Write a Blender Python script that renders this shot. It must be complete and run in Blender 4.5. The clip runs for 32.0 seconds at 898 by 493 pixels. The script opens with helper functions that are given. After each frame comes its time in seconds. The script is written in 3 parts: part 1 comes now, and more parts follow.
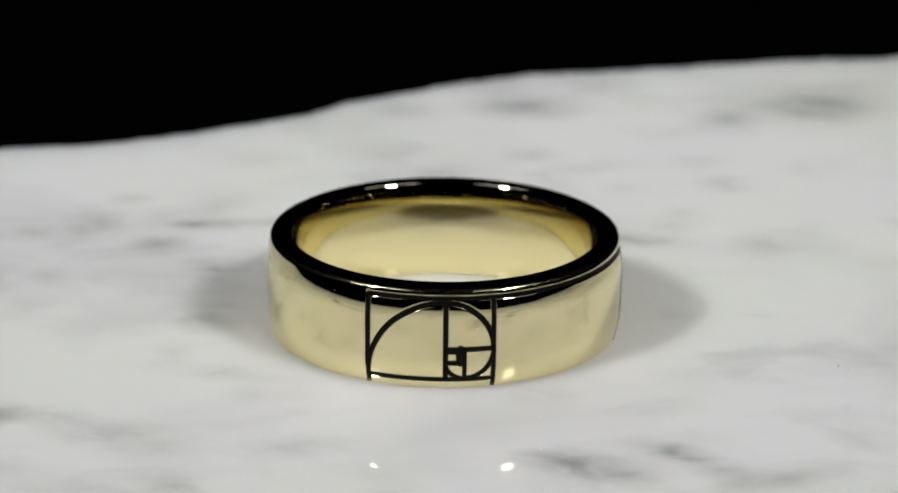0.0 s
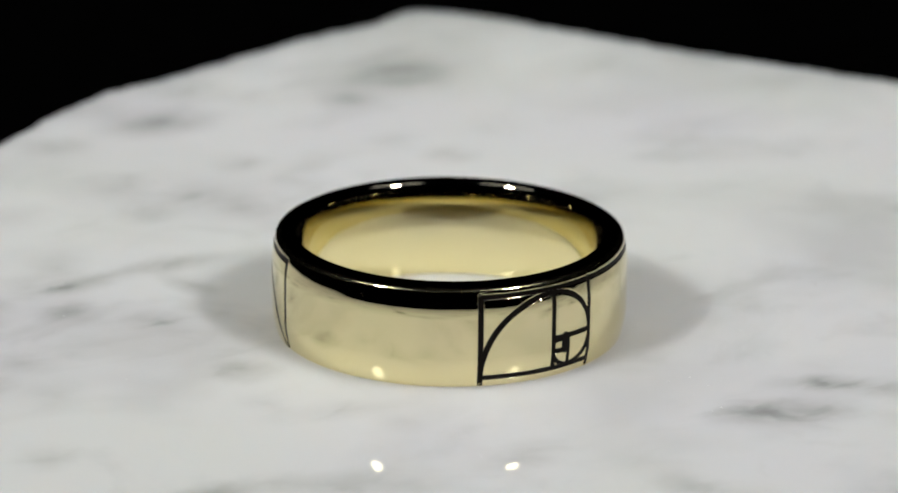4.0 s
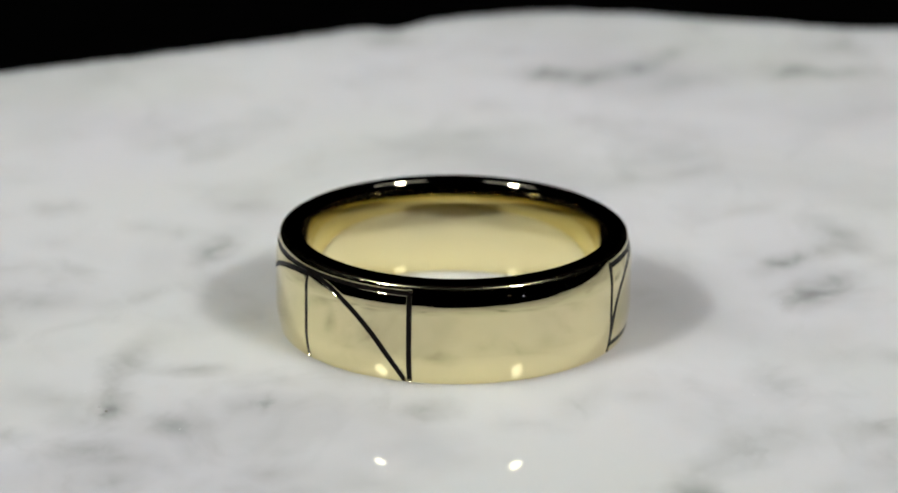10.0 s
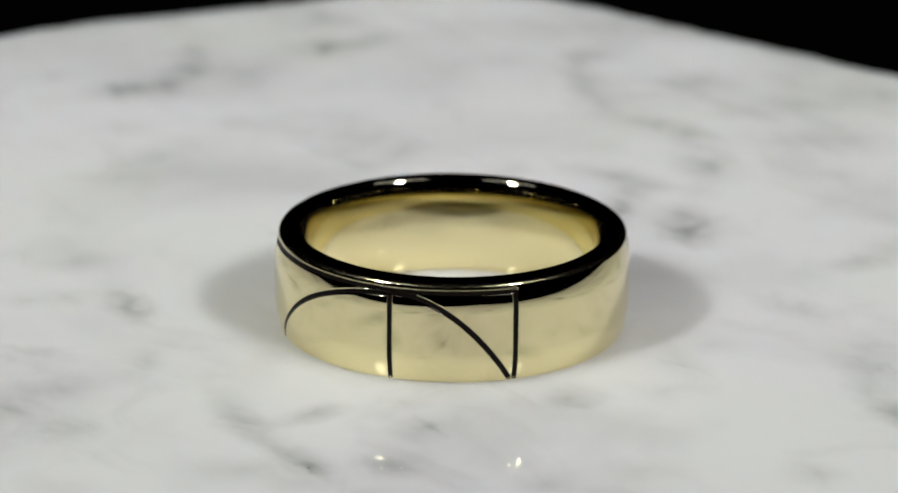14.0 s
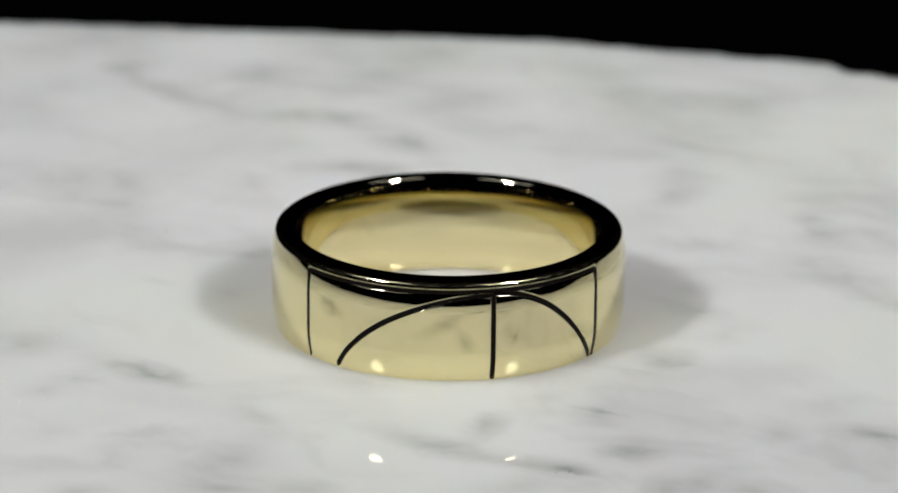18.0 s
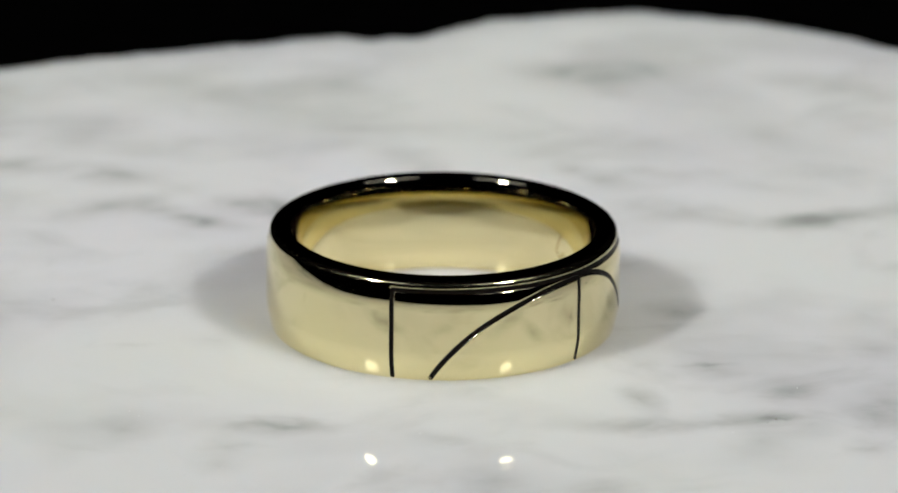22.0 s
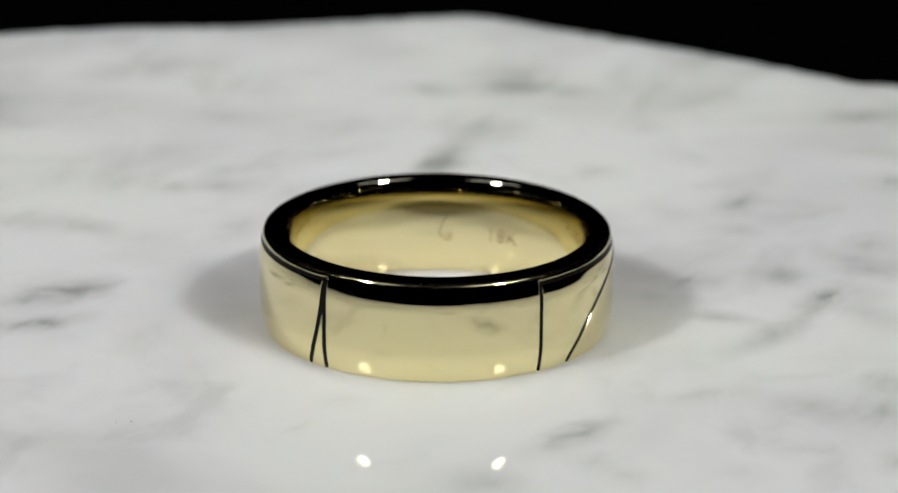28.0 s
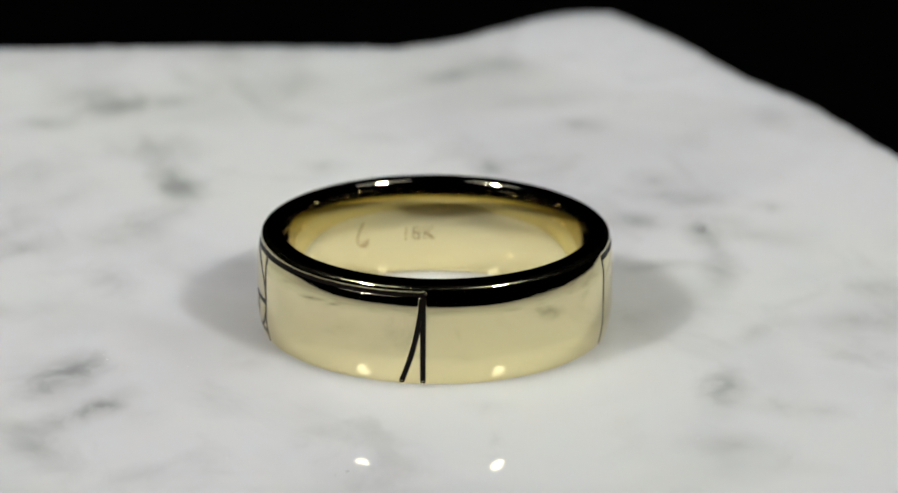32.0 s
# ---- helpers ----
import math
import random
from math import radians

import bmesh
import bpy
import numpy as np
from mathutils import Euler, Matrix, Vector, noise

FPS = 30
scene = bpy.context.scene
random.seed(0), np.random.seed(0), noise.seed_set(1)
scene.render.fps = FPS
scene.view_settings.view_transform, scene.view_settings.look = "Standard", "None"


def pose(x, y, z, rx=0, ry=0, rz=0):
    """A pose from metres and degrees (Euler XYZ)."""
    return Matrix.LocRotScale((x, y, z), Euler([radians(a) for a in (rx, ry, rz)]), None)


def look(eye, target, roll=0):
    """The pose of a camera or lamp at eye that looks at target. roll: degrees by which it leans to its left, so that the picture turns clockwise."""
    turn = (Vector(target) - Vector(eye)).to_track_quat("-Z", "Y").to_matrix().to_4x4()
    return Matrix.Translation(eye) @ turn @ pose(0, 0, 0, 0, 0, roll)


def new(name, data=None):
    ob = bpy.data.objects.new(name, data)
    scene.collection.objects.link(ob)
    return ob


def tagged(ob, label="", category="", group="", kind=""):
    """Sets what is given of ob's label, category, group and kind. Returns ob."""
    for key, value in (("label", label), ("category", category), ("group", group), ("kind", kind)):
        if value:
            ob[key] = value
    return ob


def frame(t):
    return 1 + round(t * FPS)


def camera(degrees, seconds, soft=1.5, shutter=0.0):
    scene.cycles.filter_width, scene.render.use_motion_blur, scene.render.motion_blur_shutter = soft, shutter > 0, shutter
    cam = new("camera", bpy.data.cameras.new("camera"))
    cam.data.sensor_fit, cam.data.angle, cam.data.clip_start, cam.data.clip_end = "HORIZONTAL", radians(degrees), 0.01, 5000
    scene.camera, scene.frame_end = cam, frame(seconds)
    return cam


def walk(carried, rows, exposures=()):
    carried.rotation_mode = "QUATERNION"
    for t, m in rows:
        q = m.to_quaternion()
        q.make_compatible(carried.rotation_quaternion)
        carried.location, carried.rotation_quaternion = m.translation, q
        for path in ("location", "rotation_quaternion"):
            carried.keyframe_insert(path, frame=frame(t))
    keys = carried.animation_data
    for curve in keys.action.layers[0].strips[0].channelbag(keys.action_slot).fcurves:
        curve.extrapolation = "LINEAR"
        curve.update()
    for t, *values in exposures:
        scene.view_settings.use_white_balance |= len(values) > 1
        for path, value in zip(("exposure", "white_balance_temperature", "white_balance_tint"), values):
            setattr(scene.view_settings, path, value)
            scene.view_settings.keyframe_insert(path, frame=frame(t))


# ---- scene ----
SECONDS = 32.0
SPIN = 8.562            # degrees a second of the turntable
MM = 0.001

# ---- camera: fixed, long lens, a little above the ring ----
cam = camera(13.07, SECONDS, soft=1.8)
EYE = Vector((0.0, -0.2240, 0.0833))
PITCH, YAW = radians(19.296), radians(0.0685)
AIM = EYE + 0.22 * Vector((math.sin(YAW) * math.cos(PITCH), math.cos(YAW) * math.cos(PITCH), -math.sin(PITCH)))
VIEW = look(EYE, AIM, 0.52)
walk(cam, [(0, VIEW), (SECONDS, VIEW)])
cam.data.dof.use_dof = True
cam.data.dof.focus_distance = 0.2275
cam.data.dof.aperture_fstop = 48.0

# ---- light: a dark studio with two round lamps beside the camera ----
world = bpy.data.worlds.new("dark_studio")
scene.world = world
world.use_nodes = True
world.node_tree.nodes["Background"].inputs["Color"].default_value = (0.0, 0.0, 0.0, 1)


def round_lamp(name, azimuth, elevation, distance, size, watts, colour, aim=(0, 0, 0)):
    """A round lamp that shines at the slab; azimuth in degrees from the camera's side."""
    a, e = radians(azimuth), radians(elevation)
    place = Vector((math.sin(a) * math.cos(e), -math.cos(a) * math.cos(e), math.sin(e))) * distance
    data = bpy.data.lights.new(name, "AREA")
    data.shape, data.size, data.energy, data.color = "DISK", size, watts, colour
    lamp = new(name, data)
    lamp.matrix_world = look(place, aim)
    return lamp


# both lamps have a narrowed spread that keeps their light on the slab, a little behind the ring
LAMP_WATTS = 0.2465
round_lamp("studio_lamp", -53.0, 40.8, 1.7, 0.20, LAMP_WATTS, (0.993, 1.0, 0.985), (0, 0.06, 0)).data.spread = radians(18)
round_lamp("studio_lamp", 47.5, 40.8, 1.7, 0.20, LAMP_WATTS, (0.993, 1.0, 0.98), (0, 0.06, 0)).data.spread = radians(18)


def dim_panel(azimuth, elevation, distance, wide, high, watts):
    """A wide, dim, cool area light above a lamp, added for the grey bar mirrored in the ring's rim."""
    lamp = round_lamp("dim_panel", azimuth, elevation, distance, wide, watts, (0.70, 0.74, 1.0))
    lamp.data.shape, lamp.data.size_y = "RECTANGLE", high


dim_panel(-58.0, 54.0, 1.2, 0.75, 0.15, 0.36)
dim_panel(54.0, 54.0, 1.2, 0.75, 0.15, 0.36)


# ---- materials ----
def material(name):
    m = bpy.data.materials.new(name)
    m.use_nodes = True
    nodes, links = m.node_tree.nodes, m.node_tree.links
    return m, nodes, links, nodes["Principled BSDF"]


def node(nodes, kind, **inputs):
    n = nodes.new(kind)
    for key, value in inputs.items():
        n.inputs[key.replace("_", " ")].default_value = value
    return n


def math_node(nodes, links, op, a, b, c=None):
    n = nodes.new("ShaderNodeMath")
    n.operation = op
    for i, v in enumerate((a, b, c)):
        if v is None:
            continue
        if isinstance(v, (int, float)):
            n.inputs[i].default_value = v
        else:
            links.new(v, n.inputs[i])
    return n.outputs[0]


# grey veins of the slab: x, y, direction in degrees, half length, half width (mm), depth of grey
VEINS_A = [
    (-0.3, 11.4, 10, 1.3, 0.5, 0.11),
    (5.9, -12.1, 1, 1.3, 0.4, 0.07),
    (-10.6, 8.6, 57, 0.7, 0.4, 0.07),
    (14.1, 1.5, 104, 0.7, 0.5, 0.07),
    (-14.5, -0.5, 14, 0.8, 0.6, 0.30),
    (-13.5, -8.8, 166, 2.6, 0.4, 0.11),
    (-11.1, -12.5, 130, 0.7, 0.5, 0.07),
    (-9.6, 14.2, 97, 1.4, 0.3, 0.23),
    (-16.2, -5.6, 104, 1.0, 0.5, 0.07),
    (-14.4, 9.3, 92, 1.0, 0.7, 0.23),
    (-6.9, 17.8, 169, 3.4, 0.4, 0.11),
    (2.6, 19.1, 137, 1.8, 0.4, 0.11),
    (11.4, 15.8, 168, 1.6, 0.5, 0.30),
    (-9.8, 18.2, 4, 2.4, 0.4, 0.17),
    (14.1, 15.4, 172, 1.3, 0.4, 0.07),
    (-7.0, -19.9, 1, 1.3, 0.5, 0.11),
]
VEINS_B = [
    (-9.4, -20.8, 176, 2.0, 0.5, 0.11),
    (-21.7, 7.3, 14, 1.3, 0.6, 0.07),
    (-18.3, 14.1, 57, 1.3, 0.8, 0.17),
    (-14.5, 18.0, 2, 2.2, 0.4, 0.17),
    (12.1, -19.9, 147, 1.5, 0.4, 0.11),
    (7.2, -22.5, 168, 1.9, 0.7, 0.30),
    (14.9, 18.9, 63, 1.5, 0.6, 0.11),
    (-16.5, 18.1, 126, 0.4, 0.4, 0.30),
    (0.9, 24.5, 122, 1.3, 0.7, 0.11),
    (-3.3, -24.3, 156, 2.5, 1.2, 0.07),
    (13.4, -20.8, 91, 0.6, 0.5, 0.30),
    (20.4, 15.0, 87, 1.6, 0.7, 0.11),
    (9.7, -23.9, 1, 1.3, 1.0, 0.17),
    (-25.8, 1.8, 57, 1.3, 0.7, 0.07),
    (-16.6, -20.0, 130, 1.9, 1.2, 0.11),
    (-24.9, 7.8, 104, 1.0, 0.5, 0.11),
]
VEINS_C = [
    (-15.1, 21.4, 57, 1.6, 0.7, 0.11),
    (15.6, 21.1, 32, 0.5, 0.4, 0.17),
    (1.5, 26.4, 36, 1.0, 0.6, 0.11),
    (-18.3, 19.4, 57, 0.9, 0.6, 0.17),
    (-19.2, -18.7, 156, 1.9, 1.0, 0.17),
    (-21.8, -16.0, 156, 1.3, 0.7, 0.11),
    (15.2, -22.8, 135, 2.1, 0.5, 0.17),
    (-4.4, 27.3, 164, 1.3, 0.7, 0.07),
    (-24.6, 13.5, 104, 0.6, 0.6, 0.07),
    (-23.6, 16.2, 104, 1.0, 0.9, 0.11),
    (-22.6, 18.0, 79, 0.9, 0.8, 0.17),
    (6.9, 28.1, 122, 1.9, 0.7, 0.07),
    (11.9, 26.4, 36, 0.8, 0.6, 0.07),
    (-0.4, 29.2, 36, 1.3, 0.8, 0.17),
    (-3.2, -29.1, 95, 1.8, 0.6, 0.17),
    (23.5, -18.1, 132, 1.6, 0.5, 0.11),
]
VEINS_D = [
    (16.0, -25.1, 66, 0.7, 0.5, 0.11),
    (-14.5, -26.2, 91, 0.8, 0.6, 0.17),
    (-16.1, -25.5, 1, 1.3, 1.2, 0.07),
    (-29.9, 5.3, 9, 1.7, 0.5, 0.23),
    (18.9, -24.3, 91, 1.0, 0.9, 0.17),
    (-26.3, -16.1, 11, 1.6, 0.7, 0.30),
    (-21.0, 22.7, 169, 0.6, 0.6, 0.11),
    (13.7, -27.8, 156, 1.3, 0.5, 0.07),
    (-30.6, -5.7, 147, 0.8, 0.8, 0.17),
    (-13.1, -28.6, 104, 0.8, 0.7, 0.17),
    (-27.2, 16.0, 14, 1.0, 0.8, 0.17),
    (6.1, -31.2, 156, 0.9, 0.5, 0.07),
    (-2.1, -32.2, 130, 1.6, 1.2, 0.23),
    (-18.3, -27.2, 156, 1.3, 0.3, 0.17),
    (-28.7, -16.4, 13, 3.4, 0.4, 0.16),
    (18.7, 27.3, 104, 0.9, 0.8, 0.17),
]
VEINS_E = [
    (5.8, 33.6, 36, 0.9, 0.8, 0.17),
    (-24.9, -23.6, 150, 2.7, 0.8, 0.08),
    (34.2, 3.5, 92, 2.0, 1.4, 0.08),
    (-3.7, 34.3, 143, 1.3, 0.8, 0.17),
    (-13.3, 32.0, 2, 2.4, 1.1, 0.08),
    (-22.2, -26.8, 1, 1.2, 0.5, 0.07),
    (17.8, -31.2, 170, 2.3, 1.1, 0.25),
    (1.6, -36.2, 2, 2.4, 0.9, 0.08),
    (18.2, 32.3, 2, 1.2, 0.6, 0.08),
    (-12.8, -35.0, 152, 6.0, 1.9, 0.09),
    (37.4, 1.0, 122, 2.0, 0.9, 0.09),
    (-37.5, -1.7, 92, 2.0, 1.2, 0.08),
    (-28.8, -26.0, 154, 3.8, 0.9, 0.10),
    (-19.4, -33.7, 152, 3.2, 2.2, 0.10),
    (0.3, -39.1, 152, 2.4, 1.2, 0.11),
    (15.2, -36.4, 2, 2.4, 0.9, 0.09),
]
VEINS_F = [
    (12.1, -37.8, 0, 3.2, 0.7, 0.08),
    (-35.6, -17.6, 32, 2.7, 1.6, 0.21),
    (33.3, 22.5, 152, 1.6, 0.7, 0.08),
    (-2.0, -41.0, 139, 4.1, 1.7, 0.10),
    (-39.3, 12.2, 92, 1.0, 1.0, 0.19),
    (25.1, -33.5, 5, 2.7, 0.8, 0.28),
    (42.2, -6.7, 122, 1.2, 0.8, 0.08),
    (41.3, -11.4, 92, 1.6, 0.7, 0.08),
    (29.3, -31.9, 5, 2.3, 0.9, 0.08),
    (36.9, 23.5, 152, 2.4, 1.0, 0.08),
    (-3.4, 43.8, 152, 1.2, 0.9, 0.25),
    (-27.6, -34.3, 122, 1.6, 1.0, 0.08),
    (5.8, 44.1, 2, 2.5, 1.5, 0.33),
    (19.4, -40.1, 32, 2.9, 1.7, 0.16),
    (44.6, 0.4, 92, 1.6, 0.7, 0.09),
    (-45.3, 7.6, 92, 1.6, 1.0, 0.08),
]
VEINS_G = [
    (20.0, 41.9, 152, 1.0, 0.9, 0.25),
    (7.5, -46.2, 140, 4.8, 1.7, 0.10),
    (-45.4, 11.6, 2, 1.3, 1.2, 0.10),
    (18.0, -43.4, 32, 2.1, 1.3, 0.08),
    (3.8, 47.9, 92, 2.5, 2.1, 0.09),
    (-41.3, -25.5, 122, 2.1, 1.0, 0.21),
    (35.8, -33.2, 166, 3.9, 0.9, 0.16),
    (-44.6, -20.2, 122, 2.1, 1.0, 0.18),
    (-46.2, -16.3, 122, 1.2, 0.9, 0.11),
    (21.8, -44.3, 2, 2.5, 1.0, 0.08),
    (9.3, -48.9, 2, 1.7, 1.0, 0.10),
    (-34.8, -35.6, 62, 1.3, 1.2, 0.08),
    (-17.7, -46.7, 2, 1.7, 1.0, 0.10),
    (4.4, -50.2, 152, 2.4, 1.5, 0.09),
    (1.0, -50.7, 2, 2.5, 1.9, 0.09),
    (11.1, 49.9, 92, 1.8, 1.7, 0.16),
]
VEINS_H = [
    (-47.2, -21.4, 32, 2.6, 2.1, 0.25),
    (27.1, 44.3, 62, 1.6, 1.3, 0.25),
    (-51.9, 4.2, 128, 1.9, 0.7, 0.18),
    (26.7, -45.1, 32, 1.9, 1.6, 0.16),
    (52.3, -4.6, 60, 2.1, 1.0, 0.33),
    (25.7, 46.2, 169, 4.0, 2.8, 0.21),
    (40.5, -34.7, 152, 3.9, 0.6, 0.09),
    (53.3, -2.9, 61, 1.4, 0.8, 0.16),
    (-19.1, -50.2, 2, 4.6, 1.8, 0.18),
    (53.5, -7.6, 124, 2.1, 0.8, 0.21),
    (-16.1, -51.8, 152, 2.5, 1.2, 0.18),
    (52.6, -13.4, 2, 2.6, 1.3, 0.09),
    (35.1, -41.6, 32, 2.1, 1.6, 0.21),
    (-54.6, 7.8, 2, 2.1, 1.9, 0.21),
    (19.3, 52.1, 152, 2.5, 1.3, 0.08),
    (-21.7, -51.6, 152, 2.1, 1.1, 0.08),
]
VEINS_I = [
    (-3.7, -56.0, 2, 2.1, 2.0, 0.08),
    (46.3, -31.8, 62, 1.7, 1.3, 0.09),
    (55.4, -10.6, 133, 1.7, 0.9, 0.28),
    (-34.7, -45.9, 152, 4.3, 1.4, 0.19),
    (26.5, -51.8, 62, 1.7, 1.5, 0.16),
    (-57.1, -12.6, 122, 1.7, 1.6, 0.08),
    (44.4, -38.4, 112, 2.7, 1.0, 0.21),
    (58.8, 0.3, 2, 1.6, 1.3, 0.09),
    (55.2, -21.6, 62, 1.5, 1.2, 0.28),
    (47.7, 35.2, 152, 2.6, 1.6, 0.09),
    (58.5, -12.0, 158, 2.5, 0.3, 0.16),
    (46.8, 37.5, 32, 1.4, 1.3, 0.08),
    (60.5, 8.9, 92, 1.7, 1.7, 0.21),
    (55.9, -25.1, 97, 2.7, 0.9, 0.16),
    (35.2, 52.2, 62, 4.9, 3.5, 0.09),
    (52.9, -39.0, 62, 2.2, 2.1, 0.10),
]
VEINS_J = [
    (-33.5, -56.7, 152, 4.0, 2.6, 0.08),
    (-40.1, -52.3, 152, 2.6, 2.0, 0.10),
    (63.2, -24.6, 62, 2.6, 2.2, 0.21),
]
VEINS = VEINS_A + VEINS_B + VEINS_C + VEINS_D + VEINS_E + VEINS_F + VEINS_G + VEINS_H + VEINS_I + VEINS_J


def marble_material():
    m, nodes, links, bsdf = material("white_veined_marble")
    co = nodes.new("ShaderNodeTexCoord").outputs["Object"]
    mm = nodes.new("ShaderNodeVectorMath")
    mm.operation = "SCALE"
    mm.inputs["Scale"].default_value = 1000.0
    links.new(co, mm.inputs[0])
    flat = nodes.new("ShaderNodeVectorMath")
    flat.operation = "MULTIPLY"
    flat.inputs[1].default_value = (1, 1, 0.15)
    links.new(mm.outputs[0], flat.inputs[0])
    point = flat.outputs[0]

    def warp(vector, scale, amount, detail):
        n = node(nodes, "ShaderNodeTexNoise", Scale=scale, Detail=detail)
        links.new(vector, n.inputs["Vector"])
        mid = nodes.new("ShaderNodeVectorMath")
        mid.operation = "SUBTRACT"
        mid.inputs[1].default_value = (0.5, 0.5, 0.5)
        links.new(n.outputs["Color"], mid.inputs[0])
        add = nodes.new("ShaderNodeVectorMath")
        add.operation = "MULTIPLY_ADD"
        add.inputs[1].default_value = (amount, amount, 0)
        links.new(mid.outputs[0], add.inputs[0])
        links.new(vector, add.inputs[2])
        return add.outputs[0]

    bent = warp(warp(point, 0.14, 1.2, 2.0), 0.6, 1.2, 3.0)
    total = None
    for x, y, turn, length, width, depth in VEINS:
        place = nodes.new("ShaderNodeMapping")
        place.vector_type = "TEXTURE"
        place.inputs["Location"].default_value = (x, y, 0)
        place.inputs["Rotation"].default_value = (0, 0, radians(turn))
        place.inputs["Scale"].default_value = (length * 2.0 + 1.0, width * 2.2 + 1.1, 1000)
        links.new(bent, place.inputs["Vector"])
        spot = nodes.new("ShaderNodeTexGradient")
        spot.gradient_type = "SPHERICAL"
        links.new(place.outputs[0], spot.inputs["Vector"])
        soft = math_node(nodes, links, "POWER", spot.outputs["Fac"], 1.55)
        total = math_node(nodes, links, "MULTIPLY_ADD", soft, depth, 0.0 if total is None else total)

    # the veins break up into wisps that run one way through the stone, and faint clouds lie between them
    run = nodes.new("ShaderNodeMapping")
    run.inputs["Rotation"].default_value = (0, 0, radians(22))
    run.inputs["Scale"].default_value = (0.55, 1.0, 1.0)
    links.new(bent, run.inputs["Vector"])
    ragged = node(nodes, "ShaderNodeTexNoise", Scale=0.25, Detail=3.0, Roughness=0.47, Distortion=0.5)
    links.new(run.outputs[0], ragged.inputs["Vector"])
    ridge = math_node(nodes, links, "ABSOLUTE", math_node(nodes, links, "SUBTRACT", ragged.outputs["Fac"], 0.5), 0.0)
    broken = nodes.new("ShaderNodeMapRange")
    broken.interpolation_type = "SMOOTHSTEP"
    broken.inputs["From Min"].default_value, broken.inputs["From Max"].default_value = 0.16, 0.0
    broken.inputs["To Min"].default_value, broken.inputs["To Max"].default_value = 0.55, 1.25
    links.new(ridge, broken.inputs["Value"])
    vein = math_node(nodes, links, "MULTIPLY", total, broken.outputs[0])
    clouds = node(nodes, "ShaderNodeTexNoise", Scale=0.05, Detail=3.0, Roughness=0.5, Distortion=0.5)
    links.new(point, clouds.inputs["Vector"])
    haze = nodes.new("ShaderNodeMapRange")
    haze.inputs["From Min"].default_value, haze.inputs["From Max"].default_value = 0.46, 0.72
    haze.inputs["To Min"].default_value, haze.inputs["To Max"].default_value = 0.0, 0.13
    links.new(clouds.outputs["Fac"], haze.inputs["Value"])
    # smaller soft patches, drawn out along the run of the veins
    patches = node(nodes, "ShaderNodeTexNoise", Scale=0.13, Detail=4.0, Roughness=0.55, Distortion=0.8)
    links.new(run.outputs[0], patches.inputs["Vector"])
    patch = nodes.new("ShaderNodeMapRange")
    patch.interpolation_type = "SMOOTHSTEP"
    patch.inputs["From Min"].default_value, patch.inputs["From Max"].default_value = 0.52, 0.74
    patch.inputs["To Max"].default_value = 0.10
    links.new(patches.outputs["Fac"], patch.inputs["Value"])
    grain = node(nodes, "ShaderNodeTexNoise", Scale=3.0, Detail=4.0, Roughness=0.65)
    links.new(point, grain.inputs["Vector"])
    fine = math_node(nodes, links, "MULTIPLY_ADD", grain.outputs["Fac"], 0.012, -0.006)
    # thin wandering threads of grey, in some places only
    thread = node(nodes, "ShaderNodeTexNoise", Scale=0.06, Detail=3.0, Roughness=0.5, Distortion=0.6)
    links.new(bent, thread.inputs["Vector"])
    off = math_node(nodes, links, "ABSOLUTE", math_node(nodes, links, "SUBTRACT", thread.outputs["Fac"], 0.5), 0.0)
    thin = nodes.new("ShaderNodeMapRange")
    thin.interpolation_type = "SMOOTHSTEP"
    thin.inputs["From Min"].default_value, thin.inputs["From Max"].default_value = 0.03, 0.0
    thin.inputs["To Min"].default_value, thin.inputs["To Max"].default_value = 0.0, 0.02
    links.new(off, thin.inputs["Value"])
    where = nodes.new("ShaderNodeMapRange")
    where.inputs["From Min"].default_value, where.inputs["From Max"].default_value = 0.5, 0.62
    links.new(ragged.outputs["Fac"], where.inputs["Value"])
    threads = math_node(nodes, links, "MULTIPLY", thin.outputs[0], where.outputs[0])
    grey = math_node(nodes, links, "ADD", math_node(nodes, links, "ADD", vein, math_node(nodes, links, "ADD", haze.outputs[0], patch.outputs[0])), math_node(nodes, links, "ADD", fine, threads))

    ramp = nodes.new("ShaderNodeValToRGB")
    ramp.color_ramp.elements[0].color = (0.79, 0.788, 0.778, 1)
    ramp.color_ramp.elements[1].color = (0.085, 0.087, 0.078, 1)
    middle = ramp.color_ramp.elements.new(0.35)
    middle.color = (0.43, 0.435, 0.415, 1)
    links.new(grey, ramp.inputs["Fac"])
    tone = node(nodes, "ShaderNodeTexNoise", Scale=0.03, Detail=2.0)
    links.new(point, tone.inputs["Vector"])
    tint = nodes.new("ShaderNodeMix")
    tint.data_type, tint.blend_type = "RGBA", "MULTIPLY"
    tint.inputs["Factor"].default_value = 1.0
    shade = nodes.new("ShaderNodeValToRGB")
    shade.color_ramp.elements[0].position, shade.color_ramp.elements[0].color = 0.38, (0.993, 1.0, 0.972, 1)
    shade.color_ramp.elements[1].position, shade.color_ramp.elements[1].color = 0.62, (0.985, 0.975, 1.0, 1)
    links.new(tone.outputs["Fac"], shade.inputs["Fac"])
    links.new(ramp.outputs["Color"], tint.inputs["A"])
    links.new(shade.outputs["Color"], tint.inputs["B"])
